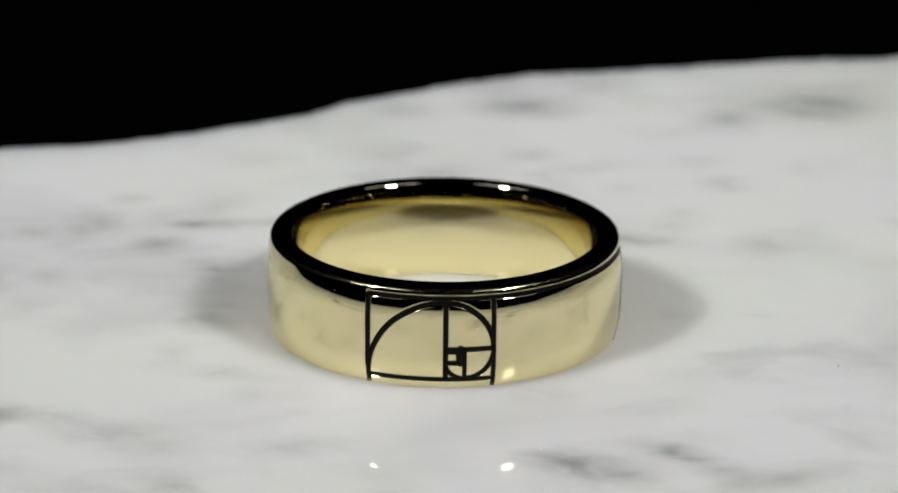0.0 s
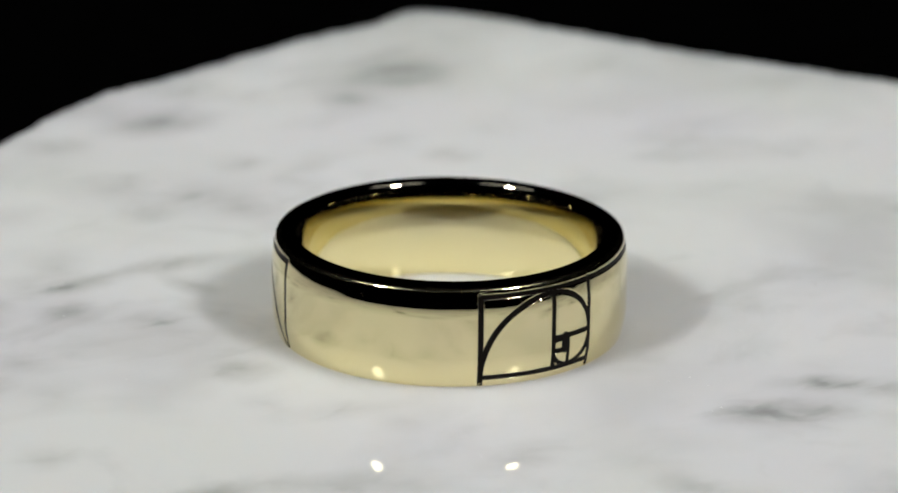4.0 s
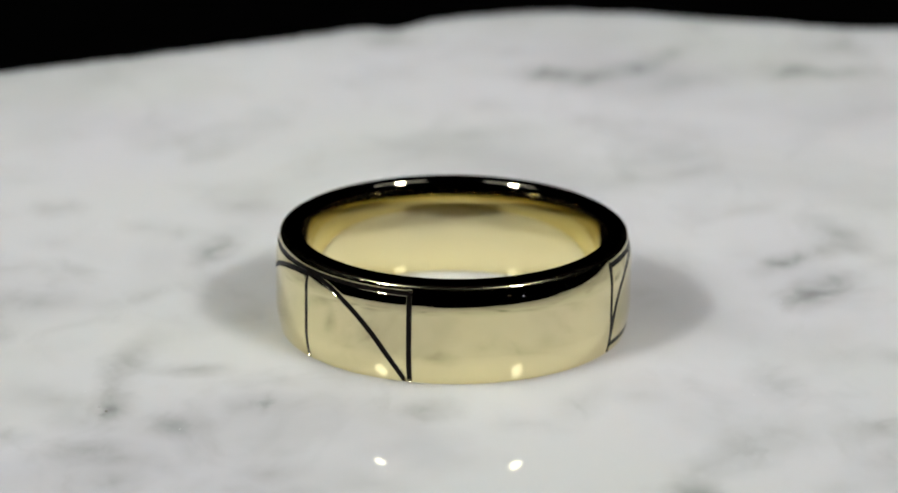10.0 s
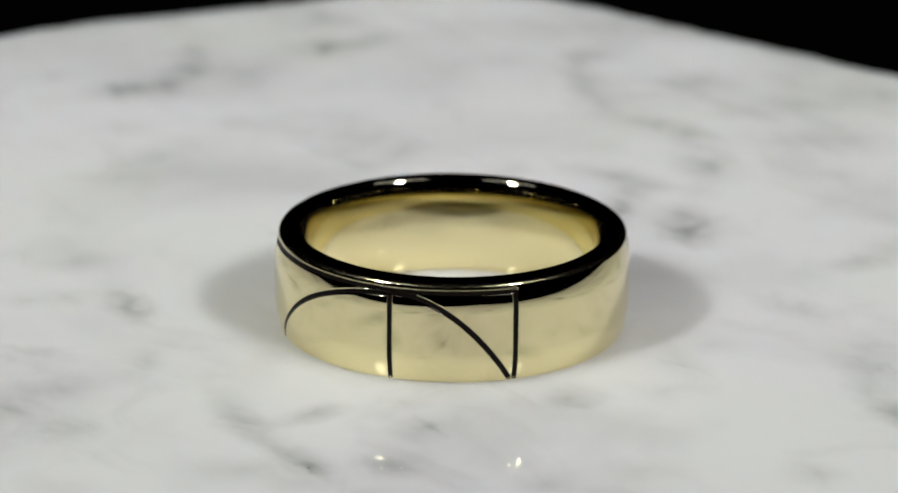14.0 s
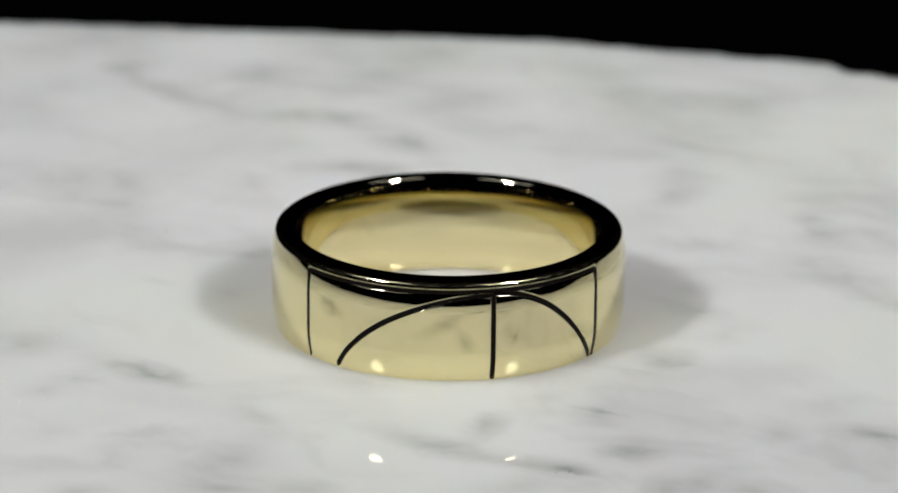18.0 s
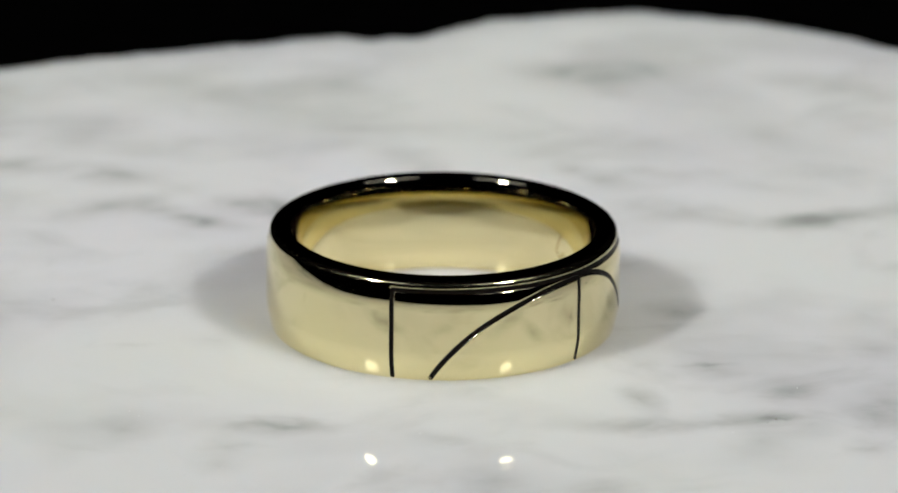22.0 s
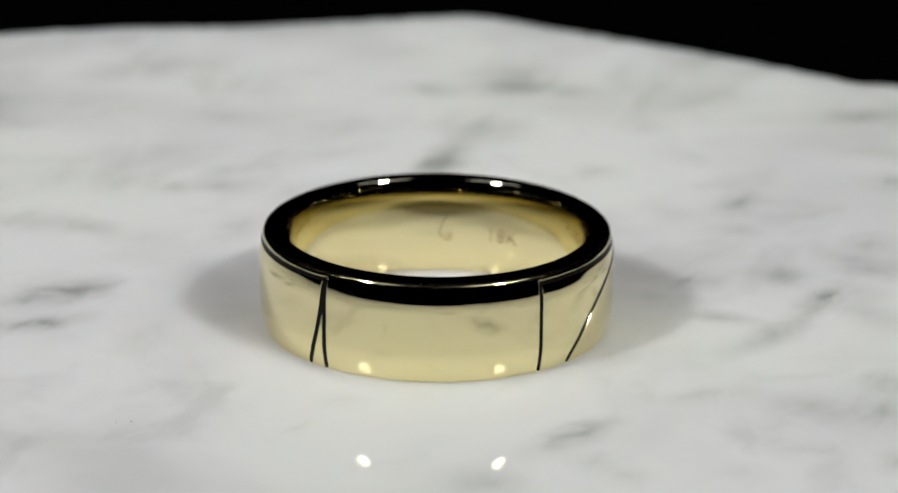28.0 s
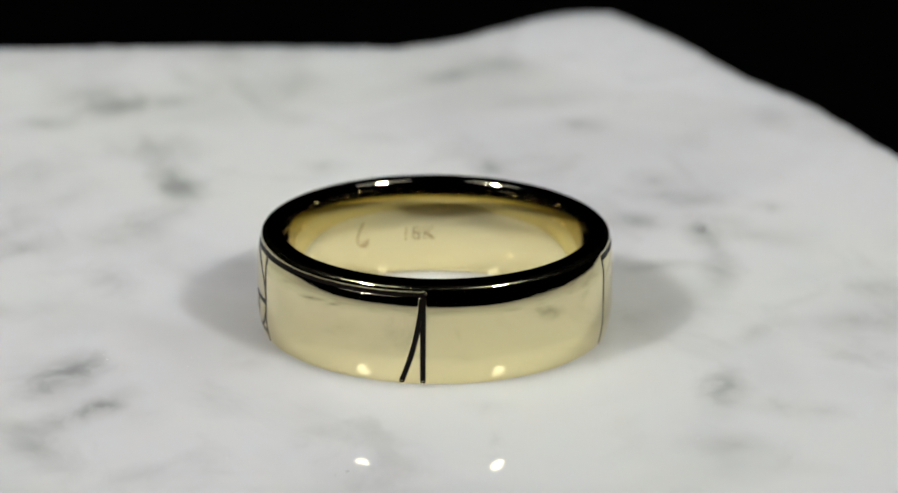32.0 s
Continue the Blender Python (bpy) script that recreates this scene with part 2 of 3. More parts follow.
    links.new(tint.outputs["Result"], bsdf.inputs["Base Color"])

    # polished, with a faint waviness and tiny pits
    smear = node(nodes, "ShaderNodeTexNoise", Scale=1.2, Detail=5.0)
    links.new(point, smear.inputs["Vector"])
    rough = nodes.new("ShaderNodeMapRange")
    rough.inputs["To Min"].default_value, rough.inputs["To Max"].default_value = 0.010, 0.03
    links.new(smear.outputs["Fac"], rough.inputs["Value"])
    links.new(rough.outputs[0], bsdf.inputs["Roughness"])
    bump = node(nodes, "ShaderNodeBump", Strength=0.006, Distance=0.00002)
    links.new(grain.outputs["Fac"], bump.inputs["Height"])
    links.new(bump.outputs[0], bsdf.inputs["Normal"])
    bsdf.inputs["IOR"].default_value = 1.68
    # light spreads a few millimetres inside the stone
    bsdf.inputs["Subsurface Weight"].default_value = 1.0
    bsdf.inputs["Subsurface Radius"].default_value = (1.0, 0.95, 0.9)
    bsdf.inputs["Subsurface Scale"].default_value = 0.0080
    return m


def gold_material(name, colour, rough_low, rough_high, scratch):
    m, nodes, links, bsdf = material(name)
    co = nodes.new("ShaderNodeTexCoord").outputs["Object"]
    stretch = nodes.new("ShaderNodeMapping")
    stretch.inputs["Scale"].default_value = (300, 300, 4000)
    links.new(co, stretch.inputs["Vector"])
    lines = node(nodes, "ShaderNodeTexNoise", Scale=1.0, Detail=2.0, Roughness=0.5)
    links.new(stretch.outputs[0], lines.inputs["Vector"])
    smear = node(nodes, "ShaderNodeTexNoise", Scale=700.0, Detail=4.0)
    links.new(co, smear.inputs["Vector"])
    rough = nodes.new("ShaderNodeMapRange")
    rough.inputs["From Min"].default_value, rough.inputs["From Max"].default_value = 0.35, 0.65
    rough.inputs["To Min"].default_value, rough.inputs["To Max"].default_value = rough_low, rough_high
    links.new(smear.outputs["Fac"], rough.inputs["Value"])
    # fine polishing lines all over, and a few deeper scratches
    nick = nodes.new("ShaderNodeMapping")
    nick.inputs["Scale"].default_value = (9000, 4000, 14000)
    nick.inputs["Rotation"].default_value = (0.5, 0.2, 0.4)
    links.new(co, nick.inputs["Vector"])
    nicks = node(nodes, "ShaderNodeTexNoise", Scale=1.0, Detail=2.0)
    links.new(nick.outputs[0], nicks.inputs["Vector"])
    deep = nodes.new("ShaderNodeMapRange")
    deep.inputs["From Min"].default_value, deep.inputs["From Max"].default_value = 0.70, 0.78
    deep.inputs["To Min"].default_value, deep.inputs["To Max"].default_value = 0.0, -1.5
    links.new(nicks.outputs["Fac"], deep.inputs["Value"])
    # the polish is not quite even: slow waves some millimetres long
    wave = node(nodes, "ShaderNodeTexNoise", Scale=420.0, Detail=1.0)
    links.new(co, wave.inputs["Vector"])
    height = math_node(nodes, links, "MULTIPLY_ADD", wave.outputs["Fac"], 7.0, math_node(nodes, links, "ADD", lines.outputs["Fac"], deep.outputs[0]))
    bump = node(nodes, "ShaderNodeBump", Strength=scratch, Distance=0.00001)
    links.new(height, bump.inputs["Height"])
    links.new(bump.outputs[0], bsdf.inputs["Normal"])
    scuffed = math_node(nodes, links, "MULTIPLY_ADD", deep.outputs[0], -0.1, rough.outputs[0])
    # the upper outer edge is worn: hair scratches that run round the band
    depth = nodes.new("ShaderNodeSeparateXYZ")
    links.new(co, depth.inputs[0])
    worn = nodes.new("ShaderNodeMapRange")
    worn.inputs["From Min"].default_value, worn.inputs["From Max"].default_value = 0.00584, 0.00588
    links.new(depth.outputs["Z"], worn.inputs["Value"])
    reach = nodes.new("ShaderNodeVectorMath")
    reach.operation = "LENGTH"
    level = nodes.new("ShaderNodeVectorMath")
    level.operation = "MULTIPLY"
    level.inputs[1].default_value = (1, 1, 0)
    links.new(co, level.inputs[0])
    links.new(level.outputs[0], reach.inputs[0])
    outside = math_node(nodes, links, "GREATER_THAN", reach.outputs["Value"], 0.0102)
    hair = nodes.new("ShaderNodeMapping")
    hair.inputs["Scale"].default_value = (2500, 2500, 60000)
    links.new(co, hair.inputs["Vector"])
    hairs = node(nodes, "ShaderNodeTexNoise", Scale=1.0, Detail=3.0)
    links.new(hair.outputs[0], hairs.inputs["Vector"])
    thin = nodes.new("ShaderNodeMapRange")
    thin.inputs["From Min"].default_value, thin.inputs["From Max"].default_value = 0.52, 0.60
    thin.inputs["To Max"].default_value = 0.22
    links.new(hairs.outputs["Fac"], thin.inputs["Value"])
    edge_wear = math_node(nodes, links, "MULTIPLY", math_node(nodes, links, "MULTIPLY", worn.outputs[0], outside), thin.outputs[0])
    links.new(math_node(nodes, links, "ADD", scuffed, edge_wear), bsdf.inputs["Roughness"])
    bsdf.inputs["Base Color"].default_value = (*colour, 1)
    bsdf.inputs["Metallic"].default_value = 1.0
    # a weak, rougher coat with a wider gloss, which puts a glow round the highlights
    bsdf.inputs["Coat Weight"].default_value = 0.12
    bsdf.inputs["Coat Roughness"].default_value = 0.14
    return m


def plain_material(name, colour, rough, noise_scale, spread, specular=0.5):
    m, nodes, links, bsdf = material(name)
    co = nodes.new("ShaderNodeTexCoord").outputs["Object"]
    n = node(nodes, "ShaderNodeTexNoise", Scale=noise_scale, Detail=5.0)
    links.new(co, n.inputs["Vector"])
    ramp = nodes.new("ShaderNodeValToRGB")
    ramp.color_ramp.elements[0].position, ramp.color_ramp.elements[1].position = 0.3, 0.7
    ramp.color_ramp.elements[0].color = (*[c * (1 - spread) for c in colour], 1)
    ramp.color_ramp.elements[1].color = (*[c * (1 + spread) for c in colour], 1)
    links.new(n.outputs["Fac"], ramp.inputs["Fac"])
    links.new(ramp.outputs["Color"], bsdf.inputs["Base Color"])
    bump = node(nodes, "ShaderNodeBump", Strength=0.3, Distance=0.00003)
    links.new(n.outputs["Fac"], bump.inputs["Height"])
    links.new(bump.outputs[0], bsdf.inputs["Normal"])
    bsdf.inputs["Roughness"].default_value = rough
    bsdf.inputs["Specular IOR Level"].default_value = specular
    return m


MARBLE = marble_material()
GOLD = gold_material("polished_yellow_gold", (0.815, 0.732, 0.435), 0.012, 0.028, 0.07)
STAMP = gold_material("stamped_gold", (0.62, 0.50, 0.27), 0.2, 0.3, 0.3)
OXIDE = plain_material("black_oxide", (0.0045, 0.0036, 0.0028), 0.3, 6000.0, 0.6, 0.06)
GRIT = plain_material("dark_grit", (0.16, 0.14, 0.10), 0.6, 5000.0, 0.5)
CRYSTAL = plain_material("pale_crystal", (0.85, 0.85, 0.84), 0.08, 5000.0, 0.1)
VELVET = plain_material("black_velvet", (0.0006, 0.0006, 0.0006), 0.95, 300.0, 0.3, 0.0)


# ---- mesh helpers ----
def mesh_from(name, verts, faces, mat, smooth=True):
    me = bpy.data.meshes.new(name)
    me.from_pydata([tuple(v) for v in verts], [], faces)
    me.update()
    me.polygons.foreach_set("use_smooth", [smooth] * len(me.polygons))
    me.materials.append(mat)
    return me


def part(name, me, parent, label=""):
    ob = new(name, me)
    ob.parent = parent
    if label:
        tagged(ob, label)
    return ob


# ---- the dark surroundings ----
def box_room():
    """Black floor, walls and ceiling that close the studio round the table."""
    def panel(name, size, place):
        bm = bmesh.new()
        bmesh.ops.create_cube(bm, size=1.0, matrix=Matrix.Translation(place) @ Matrix.Diagonal((*size, 1)))
        me = bpy.data.meshes.new(name)
        bm.to_mesh(me)
        bm.free()
        me.materials.append(VELVET)
        return tagged(new(name, me), "matt black studio surface in the dark", kind="structure")
    panel("table_surface", (1.6, 1.6, 0.03), (0, 0.2, -0.0278))
    panel("wall_north", (3.0, 0.1, 2.4), (0, 1.55, 0.4))
    panel("wall_south", (3.0, 0.1, 2.4), (0, -1.55, 0.4))
    panel("wall_east", (0.1, 3.0, 2.4), (1.55, 0, 0.4))
    panel("wall_west", (0.1, 3.0, 2.4), (-1.55, 0, 0.4))
    panel("ceiling", (3.2, 3.2, 0.1), (0, 0, 1.65))
    panel("floor", (3.2, 3.2, 0.1), (0, 0, -0.85))


box_room()


# ---- the slab ----
# corners of the broken slab: bearing in degrees and reach in mm from the turntable's axis
CORNERS = [
    (2.4, 69.4), (5.6, 67.8), (6.4, 66.5), (7.7, 65.2), (8.6, 65.3), (9.7, 66.0), (13.5, 64.5), (15.9, 63.6), (19.6, 62.7), (39.5, 62.8),
    (53.5, 69.4), (57.5, 70.9), (58.5, 70.3), (60.5, 66.9), (65.5, 63.6), (77.0, 56.0), (83.0, 54.2), (87.5, 51.8), (99.5, 46.6), (102.5, 44.5), (111.5, 42.7), (123.5, 43.1),
    (131.5, 46.2), (146.5, 53.7), (154.5, 58.6), (159.5, 64.4), (165.5, 71.6), (167.5, 71.3), (169.5, 69.8), (175.5, 62.3), (179.5, 60.3), (192.5, 62.8),
    (208.5, 69.5), (224.5, 67.6), (232.5, 70.0), (238.5, 71.5), (243.0, 72.2), (246.5, 72.1), (248.5, 72.4), (250.2, 72.5), (253.5, 70.5), (256.6, 69.0), (258.8, 68.0),
    (260.1, 66.6), (262.3, 64.3), (263.8, 62.8), (265.1, 62.8), (265.6, 63.2), (266.6, 62.3), (267.5, 62.4), (268.2, 63.5), (269.0, 63.8), (272.7, 63.2),
    (275.8, 62.3), (276.4, 62.6), (278.5, 62.4), (288.5, 62.9), (320.5, 72.6), (325.5, 76.2), (329.3, 77.9), (332.2, 77.0), (333.5, 76.0), (334.4, 76.1),
    (336.1, 75.6), (339.2, 73.6), (343.5, 72.5), (351.5, 72.0), (357.7, 71.3),
]


def slab_reach(bearing):
    """Distance from the axis to the slab's edge (mm), along straight breaks from corner to corner."""
    b = bearing % 360
    for (a0, r0), (a1, r1) in zip(CORNERS, CORNERS[1:] + [(CORNERS[0][0] + 360, CORNERS[0][1])]):
        q = b if b >= CORNERS[0][0] else b + 360
        if a0 <= q <= a1:
            p0 = Vector((math.cos(radians(a0)), math.sin(radians(a0)))) * r0
            p1 = Vector((math.cos(radians(a1)), math.sin(radians(a1)))) * r1
            d = Vector((math.cos(radians(b)), math.sin(radians(b))))
            e = p1 - p0
            return (p0.x * e.y - p0.y * e.x) / (d.x * e.y - d.y * e.x)
    return 65.0


def marble_slab():
    n = 1080
    reach = np.array([slab_reach(i * 360 / n) for i in range(n)])
    reach = (np.roll(reach, 1) + 2 * reach + np.roll(reach, -1)) / 4
    ang = np.radians(np.arange(n) * 360 / n)
    # rings from the middle of the top over the worn edge and down the broken side: inset, height (mm), roughness
    rings = [(46, 0, 0), (14, 0, 0), (5, 0, 0), (2.2, 0, 0.0), (1.0, -0.03, 0.15), (0.45, -0.16, 0.3), (0.1, -0.45, 0.45), (-0.1, -1.0, 0.55),
             (-0.3, -2.0, 0.7), (-0.2, -3.5, 0.9), (0.0, -5.5, 1.0), (0.2, -8.0, 1.0), (0.6, -10.5, 0.9), (1.2, -12.4, 0.5), (2.0, -12.8, 0.0)]
    verts = [(0.0, 0.0, 0.0)]
    for inset, z, rough in rings:
        for i in range(n):
            r = reach[i] - 0.2 - min(inset, reach[i] * 0.6)
            spot = Vector((math.cos(ang[i]) * r, math.sin(ang[i]) * r, z))
            if rough:
                chip = noise.noise(spot * 0.35) * 0.7 + noise.noise(spot * 0.9 + Vector((9, 3, 1))) * 0.45 + noise.noise(spot * 2.4) * 0.2
                spot += Vector((math.cos(ang[i]), math.sin(ang[i]), 0)) * chip * rough
                spot.z += noise.noise(spot * 0.6 + Vector((0, 7, 0))) * 0.35 * min(rough, 0.5)
            verts.append(spot * MM)
    verts.append((0.0, 0.0, -12.8 * MM))
    faces = [(0, 1 + i, 1 + (i + 1) % n) for i in range(n)]
    for k in range(len(rings) - 1):
        a, b = 1 + k * n, 1 + (k + 1) * n
        faces += [(a + i, b + i, b + (i + 1) % n, a + (i + 1) % n) for i in range(n)]
    last = 1 + (len(rings) - 1) * n
    faces += [(len(verts) - 1, last + (i + 1) % n, last + i) for i in range(n)]
    return tagged(new("marble_slab", mesh_from("marble_slab", verts, faces, MARBLE)),
                  "polished white marble slab with grey veins and broken edges", "marble slab")


slab = marble_slab()


def speck_mesh(name, mat, tall):
    bm = bmesh.new()
    bmesh.ops.create_icosphere(bm, subdivisions=1, radius=1.0)
    for v in bm.verts:
        v.co = v.co * (1 + 0.35 * noise.noise(v.co * 1.7 + Vector((tall * 9, 0, 0))))
        v.co.z = v.co.z * tall
    me = bpy.data.meshes.new(name)
    bm.to_mesh(me)
    bm.free()
    me.materials.append(mat)
    return me


DARK_SPECK = speck_mesh("dark_speck", GRIT, 0.4)
BRIGHT_SPECK = speck_mesh("bright_speck", CRYSTAL, 0.5)
# grit and crystal specks in the polish: x, y and size in mm
SPECKS = [
    (-16.6, 18.1, 0.10), (-16.0, 18.6, 0.05), (23.4, -6.9, 0.08), (23.9, -7.6, 0.05),
]
GLINTS = [
    (5.5, -20.4, 0.10), (4.7, -20.6, 0.06), (15.6, 23.7, 0.09), (16.0, 23.0, 0.08), (-24.4, -6.8, 0.07), (-21.0, 2.1, 0.06),
    (18.5, 21.2, 0.08), (-18.9, 13.5, 0.06), (5.5, -15.4, 0.06), (19.5, 13.1, 0.07), (20.0, 12.3, 0.05), (14.4, -11.0, 0.06), (-13.7, 19.8, 0.07),
    (15.5, 21.4, 0.07), (3.9, 17.8, 0.07), (13.1, 25.8, 0.07), (-10.3, -18.9, 0.07), (21.2, -13.5, 0.07), (6.9, -15.6, 0.07), (7.0, -17.2, 0.07), (-17.0, -11.7, 0.07), (-5.3, 28.8, 0.07), (24.1, -2.6, 0.07), (17.6, 22.2, 0.07),
]
for kind, mesh, spots in (("dark_speck", DARK_SPECK, SPECKS), ("bright_speck", BRIGHT_SPECK, GLINTS)):
    for x, y, size in spots:
        speck = part(kind, mesh, slab)
        speck.matrix_basis = pose(x * MM, y * MM, 0, 0, 0, 40 * x) @ Matrix.Diagonal((size * MM, size * 0.7 * MM, size * MM, 1))


# ---- the ring ----
RING_R, RING_H = 10.76, 6.07                  # mm: widest radius and width of the band
RING_PLACE = Vector((0.0, -0.55, 0.0)) * MM   # on the slab, from the axis
INNER_MID, INNER_LEAN = 8.913, 9.8          # the inside bulges a little, for comfort; its slope where the rounded edge begins
CROWN = 0.13                                  # the top rises a little towards the hole
LOW, HIGH = 0.09, 5.86                        # where the outer curve gives way to the rounded edges
FLAT, TURN, STEEP, LAST = 1.2, 1.95, 8.9, 13.2   # the outside is flat to FLAT from its middle, then leans in (degrees)


def lean(h):
    """How far (degrees) the outside leans inwards, h mm from the band's middle."""
    if h < FLAT:
        return 0.0
    if h < TURN:
        return STEEP * (h - FLAT) / (TURN - FLAT)
    return STEEP + (LAST - STEEP) * (h - TURN) / (HIGH - RING_H / 2 - TURN)


def inner_edge(steps=26):
    """The rounded inner edge from the flat top down to the wall: steps inwards and downwards in mm, tighter towards the top."""
    inward, down, path = 0.0, 0.0, [(0.0, 0.0)]
    for i in range(steps):
        slope = 90 - (90 - INNER_LEAN) * (i + 0.5) / steps
        arc = (0.28 + 0.9 * math.exp((INNER_LEAN - slope) / 18)) * radians((90 - INNER_LEAN) / steps)
        inward += arc * math.sin(radians(slope))
        down += arc * math.cos(radians(slope))
        path.append((inward, down))
    return path


INNER_EDGE = inner_edge()
INNER_HALF = RING_H / 2 - INNER_EDGE[-1][1]


def inner_radius(z):
    """The inside is nearly straight in its middle and rolls away towards both edges."""
    q = abs(z - RING_H / 2) / (RING_H / 2)
    return INNER_MID + 0.123 * q ** 2 + 0.15 * q ** 4 - 0.01 * q ** 8


INNER_END = inner_radius(RING_H / 2 + INNER_HALF)
SAG = np.cumsum([0.0] + [math.tan(radians(lean(i * 0.01))) * 0.01 for i in range(320)])


def outer_radius(z):
    return RING_R - float(np.interp(abs(z - RING_H / 2), np.arange(321) * 0.01, SAG))


def ellipse(cx, cz, rx, rz, a0, a1, n=28):
    """Points of an arc on the unrolled band: bearing in degrees, height in mm."""
    return [(cx + rx * math.cos(radians(a0 + (a1 - a0) * i / n)), cz + rz * math.sin(radians(a0 + (a1 - a0) * i / n))) for i in range(n + 1)]


def straight(x0, z0, x1, z1):
    n = max(2, int(abs(x1 - x0) / 1.5), int(abs(z1 - z0) / 0.2))
    return [(x0 + (x1 - x0) * i / n, z0 + (z1 - z0) * i / n) for i in range(n + 1)]


TOP = 5.60
# the golden spiral in its nested squares, and the larger arcs that run on round the band: points and width in mm
LINES = [
    (straight(245.6, 0.22, 245.6, TOP), 0.27),
    (straight(270.6, 0.62, 270.6, 5.33), 0.24),
    (straight(285.7, 0.22, 285.7, TOP), 0.24),
    (straight(245.6, 0.60, 285.7, 0.60), 0.20),
    (straight(270.6, 2.50, 285.7, 2.50), 0.20),
    (straight(276.5, 0.62, 276.5, 2.50), 0.20),
    (straight(270.6, 1.66, 276.5, 1.66), 0.20),
    (straight(275.2, 1.70, 275.2, 2.46), 0.46),
    (straight(270.6, 2.38, 276.4, 2.38), 0.26),
    (ellipse(270.6, 0.60, 25.0, 4.73, 180, 90), 0.26),
    (ellipse(270.6, 2.50, 15.1, 2.83, 90, 0), 0.24),
    (ellipse(276.5, 2.50, 9.2, 1.84, 0, -90), 0.22),
    (ellipse(276.5, 1.66, 5.9, 1.00, -90, -180), 0.18),
    (straight(170.4, 0.22, 170.4, TOP), 0.25),
    (straight(130.2, 0.22, 130.2, 5.40), 0.23),
    (straight(65.5, 0.22, 65.5, TOP), 0.20),
    ([(b, 5.43 - 0.0015 * (b - 129.8) ** 2.23) for b in np.linspace(130.2, 168.6, 30)], 0.23),
    (ellipse(129.8, -4.0, 58.1, 9.33, 90, 153.0), 0.22),
    (straight(352.5, 0.22, 352.5, TOP), 0.25),
    ([(352.1 - 0.178 * (6.2 - z) ** 2, z) for z in [0.22 + 0.3 * i for i in range(18)]], 0.24),
    (straight(245.6, TOP - 0.03, 352.7, TOP - 0.03), 0.21),
    (straight(65.5, TOP - 0.03, 170.4, TOP - 0.03), 0.21),
]
ARC = radians(1) * RING_R      # mm on the band for a degree


def groove_depth(u, z):
    """How far (mm) the band is cut away at the unrolled places u, z (mm)."""
    depth = np.zeros_like(u)
    for points, width in LINES:
        pts = [(b * ARC, h) for b, h in points]
        lo = min(p[0] for p in pts) - 0.4
        hi = max(p[0] for p in pts) + 0.4
        near = np.where((u > lo) & (u < hi))[0]
        best = np.full(len(near), 9.0)
        uu, zz = u[near], z[near]
        for (x0, z0), (x1, z1) in zip(pts, pts[1:]):
            dx, dz = x1 - x0, z1 - z0
            k = np.clip(((uu - x0) * dx + (zz - z0) * dz) / (dx * dx + dz * dz + 1e-12), 0, 1)
            best = np.minimum(best, np.hypot(uu - x0 - k * dx, zz - z0 - k * dz))
        cut = np.clip((width / 2 + 0.04 - best) / 0.04, 0, 1) * 0.13
        worn = np.clip((width / 2 + 0.075 - best) / 0.045, 0, 1) ** 2 * 0.011    # the polished shoulder beside the cut
        depth[near] = np.maximum(depth[near], np.maximum(cut, worn))
    return depth


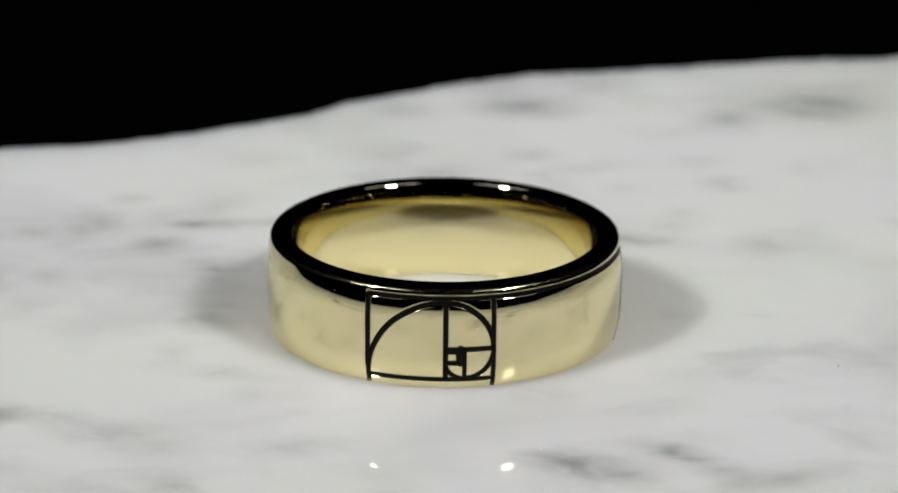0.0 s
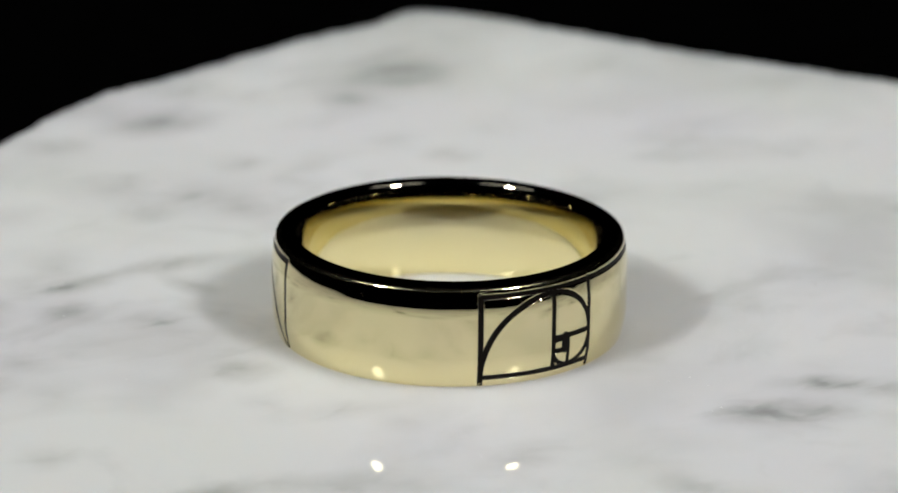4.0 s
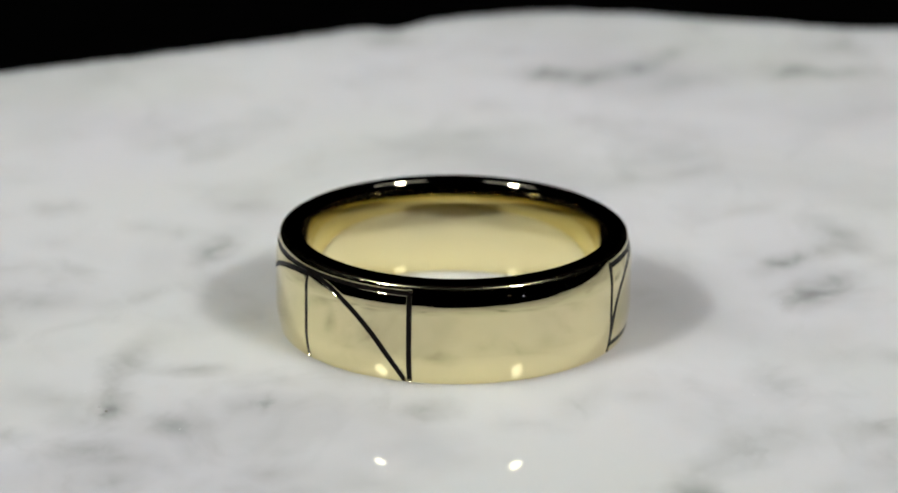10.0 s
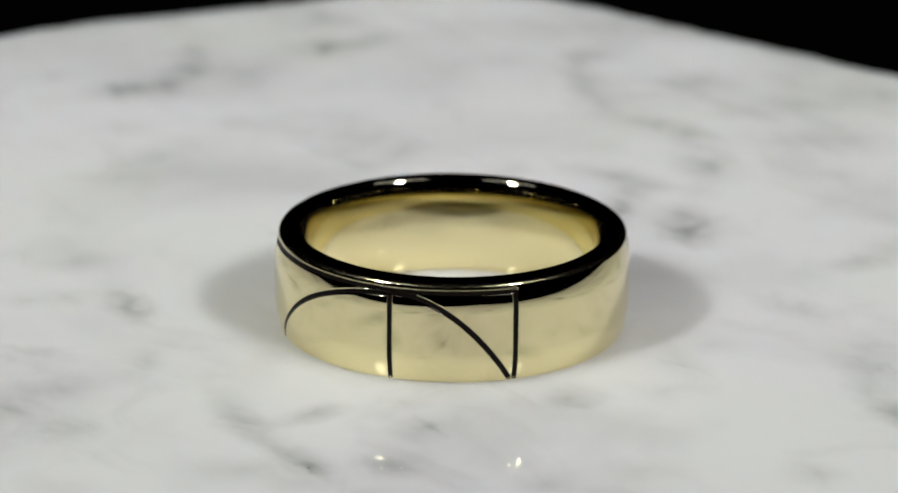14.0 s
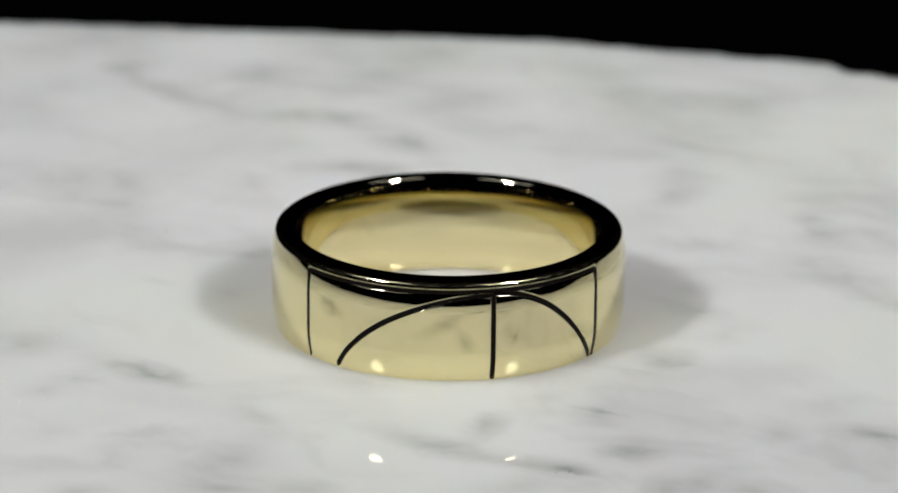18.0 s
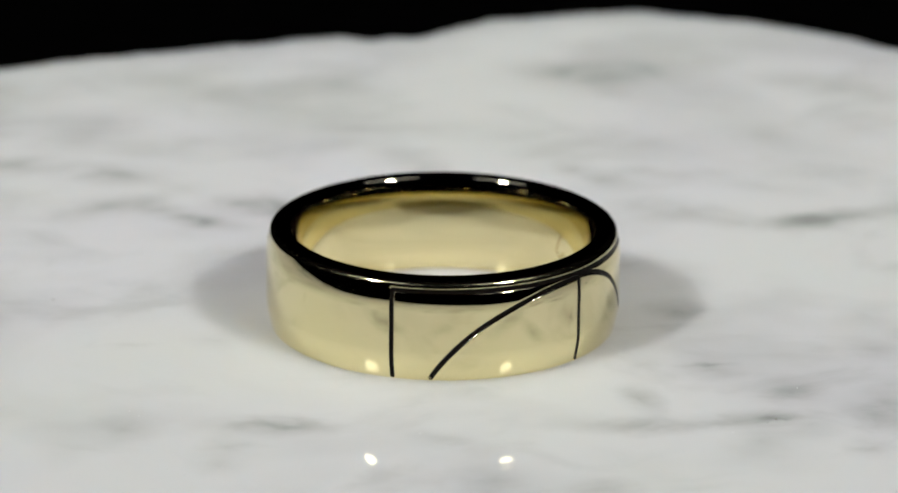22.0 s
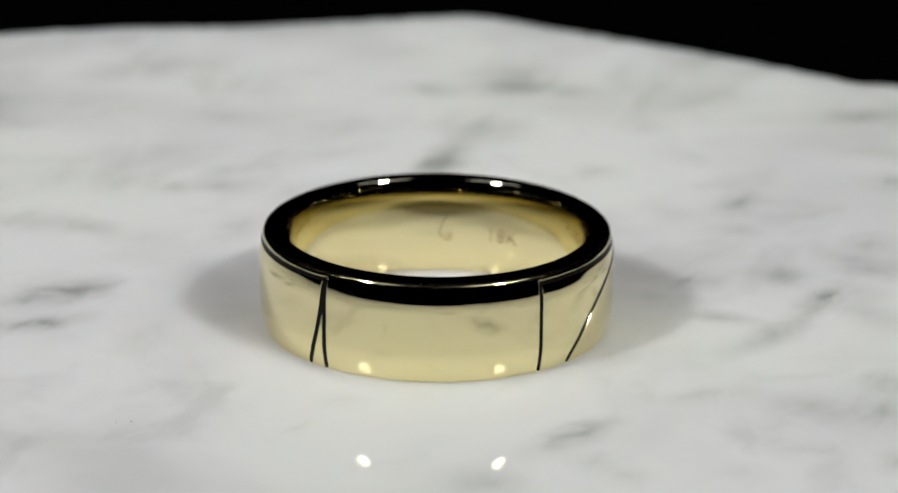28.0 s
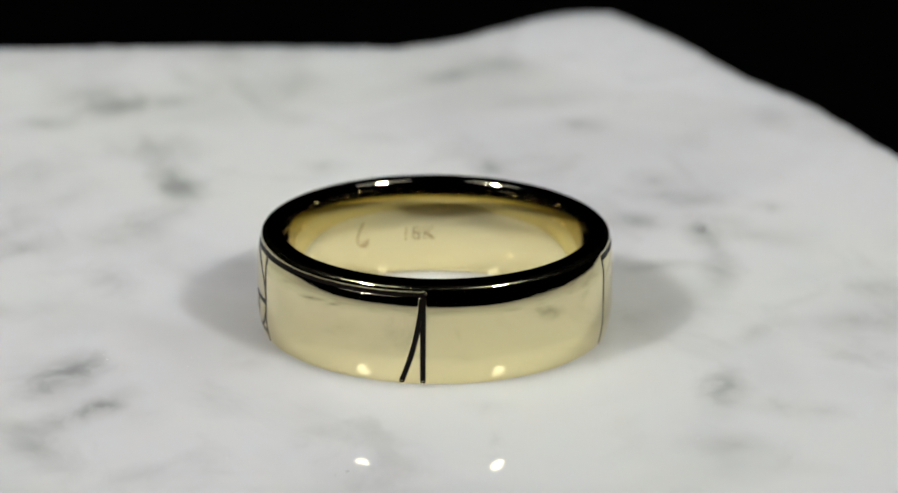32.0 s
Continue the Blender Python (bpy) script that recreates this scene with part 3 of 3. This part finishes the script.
def band_mesh():
    n = 2304
    outer = [(outer_radius(z), z) for z in np.linspace(LOW, HIGH, 168)]
    r1 = outer_radius(HIGH)
    tilt = radians(LAST)

    def edge(r0, z0, a0, radius, steps, sign):
        return [(r0 + radius * (math.cos(a0 + (math.pi / 2 - a0) * i / steps) - math.cos(a0)),
                 z0 + sign * radius * (math.sin(a0 + (math.pi / 2 - a0) * i / steps) - math.sin(a0))) for i in range(1, steps + 1)]
    fillet = (RING_H - HIGH) / (1 - math.sin(tilt))
    up = edge(r1, HIGH, tilt, fillet, 8, 1)
    flat_out = up[-1][0]
    flat_in = INNER_END + INNER_EDGE[-1][0]
    tall = INNER_EDGE[-1][1]
    down = [(flat_in - inward, RING_H + CROWN - drop * (tall + CROWN) / tall) for inward, drop in INNER_EDGE]
    top = [(flat_out + (flat_in - flat_out) * k, RING_H + CROWN * k ** 0.9) for k in (0.03, 0.2, 0.4, 0.6, 0.8, 0.97)]
    zs = np.linspace(RING_H / 2 + INNER_HALF, 0.12, 42)[1:]
    inside = [(inner_radius(z), z) for z in zs]
    foot = edge(outer_radius(LOW), LOW, tilt, LOW / (1 - math.sin(tilt)), 6, -1)
    toe = inner_radius(0.12)
    low = [(toe + 0.12 * (1 - math.cos(radians(a))), 0.12 * (1 - math.sin(radians(a)))) for a in (15, 30, 45, 60, 75, 90)]
    low += [(toe + 0.3, 0.0), (foot[-1][0] - 0.1, 0.0)] + list(reversed(foot))
    profile = outer + up + top + down + inside + low
    m = len(profile)
    ang = np.arange(n) * 2 * math.pi / n
    prof = np.array(profile)
    rad = np.repeat(prof[:, 0][:, None], n, 1)
    hgt = np.repeat(prof[:, 1][:, None], n, 1)
    k = len(outer)
    uu = np.repeat((np.degrees(ang) * ARC)[None, :], k, 0).ravel()
    zz = hgt[:k].ravel()
    rad[:k] -= groove_depth(uu, zz).reshape(k, n)
    verts = np.stack([rad * np.cos(ang), rad * np.sin(ang), hgt], -1).reshape(-1, 3) * MM
    i, j = np.meshgrid(np.arange(m), np.arange(n), indexing="ij")
    i2, j2 = (i + 1) % m, (j + 1) % n
    faces = np.stack([i * n + j, i * n + j2, i2 * n + j2, i2 * n + j], -1).reshape(-1, 4)
    return mesh_from("band", verts.tolist(), faces.tolist(), GOLD)


def line_mesh(points, width):
    """The blackened floor of one engraved line, a thin strip bent round the band."""
    rough = [Vector((b * ARC, h)) for b, h in points]
    pts = []
    for p, q in zip(rough, rough[1:]):
        n = max(1, int((q - p).length / 0.07))
        pts += [p + (q - p) * i / n for i in range(n)]
    pts.append(rough[-1])
    verts, faces = [], []
    for i, q in enumerate(pts):
        along = (pts[min(i + 1, len(pts) - 1)] - pts[max(i - 1, 0)]).normalized()
        side = Vector((-along.y, along.x))
        shallow = 0.009 + 0.006 * noise.noise(Vector((q.x * 5, q.y * 5, 3)))
        for s, deep in ((1, shallow), (-1, shallow), (-1, 0.16), (1, 0.16)):
            # the graver left slightly ragged sides
            w = q + side * s * (width / 2 + 0.004 + 0.055 * noise.noise(Vector((q.x * 15, q.y * 15, s * 7 + width * 50))))
            a, r = radians(w.x / ARC), outer_radius(min(max(w.y, 0.1), 5.9)) - deep
            verts.append((r * math.cos(a) * MM, r * math.sin(a) * MM, w.y * MM))
    for i in range(len(pts) - 1):
        a, b = 4 * i, 4 * i + 4
        faces += [(a + k, a + (k + 1) % 4, b + (k + 1) % 4, b + k) for k in range(4)]
    faces += [(3, 2, 1, 0), tuple(len(verts) - 4 + k for k in range(4))]
    return mesh_from("engraved_line", verts, faces, OXIDE, False)


def on_inside(u, z, lift):
    """A place on the inside of the band: bearing in radians, height and lift from the metal in mm."""
    r = inner_radius(z) - lift
    return (r * math.cos(u) * MM, r * math.sin(u) * MM, z * MM)


def hallmark_mesh():
    """The stamped fineness mark, bent to the inside of the band."""
    text = bpy.data.curves.new("fineness_mark", "FONT")
    text.body, text.size, text.extrude, text.space_character = "18K", 1.25, 0.02, 1.06
    holder = new("fineness_mark_text", text)
    me = bpy.data.meshes.new_from_object(holder.evaluated_get(bpy.context.evaluated_depsgraph_get()))
    bpy.data.objects.remove(holder)
    for v in me.vertices:
        v.co = on_inside(radians(190.2) - v.co.x / 8.9, 2.25 + v.co.y, 0.012 + v.co.z * 0.6)
    me.materials.clear()
    me.materials.append(STAMP)
    return me


def maker_mark_mesh():
    """A plain curled stamp with two short bars beside its foot."""
    curl = [(0.10, 1.75), (-0.05, 1.5), (-0.2, 1.25)] + [(0.06 + 0.42 * math.cos(radians(a)), 0.72 + 0.5 * math.sin(radians(a))) for a in range(140, 262, 15)]
    verts, faces = [], []
    for path in (curl, [(0.12, 0.55), (0.13, 0.38), (0.12, 0.22)], [(0.36, 0.68), (0.37, 0.45), (0.35, 0.2)], [(-0.05, 0.24), (0.15, 0.19), (0.36, 0.22)]):
        first = len(verts)
        for i, (x, z) in enumerate(path):
            x0, z0 = path[max(i - 1, 0)]
            x1, z1 = path[min(i + 1, len(path) - 1)]
            k = 0.065 / math.hypot(x1 - x0, z1 - z0)
            for s, lift in ((1, 0.02), (-1, 0.02), (-1, -0.02), (1, -0.02)):
                px, pz = x - s * k * (z1 - z0), z + s * k * (x1 - x0)
                verts.append(on_inside(radians(207) - px / 8.9, 1.95 + pz, lift))
        for i in range(len(path) - 1):
            a, c = first + 4 * i, first + 4 * i + 4
            faces += [(a + k, a + (k + 1) % 4, c + (k + 1) % 4, c + k) for k in range(4)]
    return mesh_from("maker_mark", verts, faces, STAMP, False)


def gold_ring():
    ring = tagged(new("ring"), "polished yellow gold ring with black engraved spiral, on white marble", "ring")
    part("band", band_mesh(), ring, "pale yellow gold band with a domed outside")
    for points, width in LINES:
        part("engraved_line", line_mesh(points, width), ring, "black engraved line")
    rng = random.Random(7)
    dust = speck_mesh("dust_speck", CRYSTAL, 0.6)
    for k in range(26):
        b, s = rng.uniform(0, 2 * math.pi), rng.uniform(0.012, 0.028)
        if k % 3:
            r = rng.uniform(9.75, 10.1)
            z = RING_H + CROWN * (10.2 - r) / 0.75
        else:
            z = rng.uniform(4.2, 5.5)
            r = outer_radius(z)
        speck = part("dust_speck", dust, ring)
        speck.matrix_basis = pose(r * math.cos(b) * MM, r * math.sin(b) * MM, z * MM, 0, 0, 77 * k) @ Matrix.Diagonal((s * MM, s * 0.7 * MM, s * MM, 1))
    part("fineness_mark", hallmark_mesh(), ring, "stamped 18K fineness mark inside the band")
    part("maker_mark", maker_mark_mesh(), ring, "small curled stamp inside the band")
    return ring


ring = gold_ring()


# ---- what turns: slab and ring on the turntable ----
def motions():
    slab_rows, ring_rows = [], []
    for k in range(33):
        turn = pose(0, 0, 0, 0, 0, SPIN * k)
        slab_rows.append((k, turn))
        ring_rows.append((k, turn @ Matrix.Translation(RING_PLACE)))
    walk(slab, slab_rows)
    walk(ring, ring_rows)


motions()
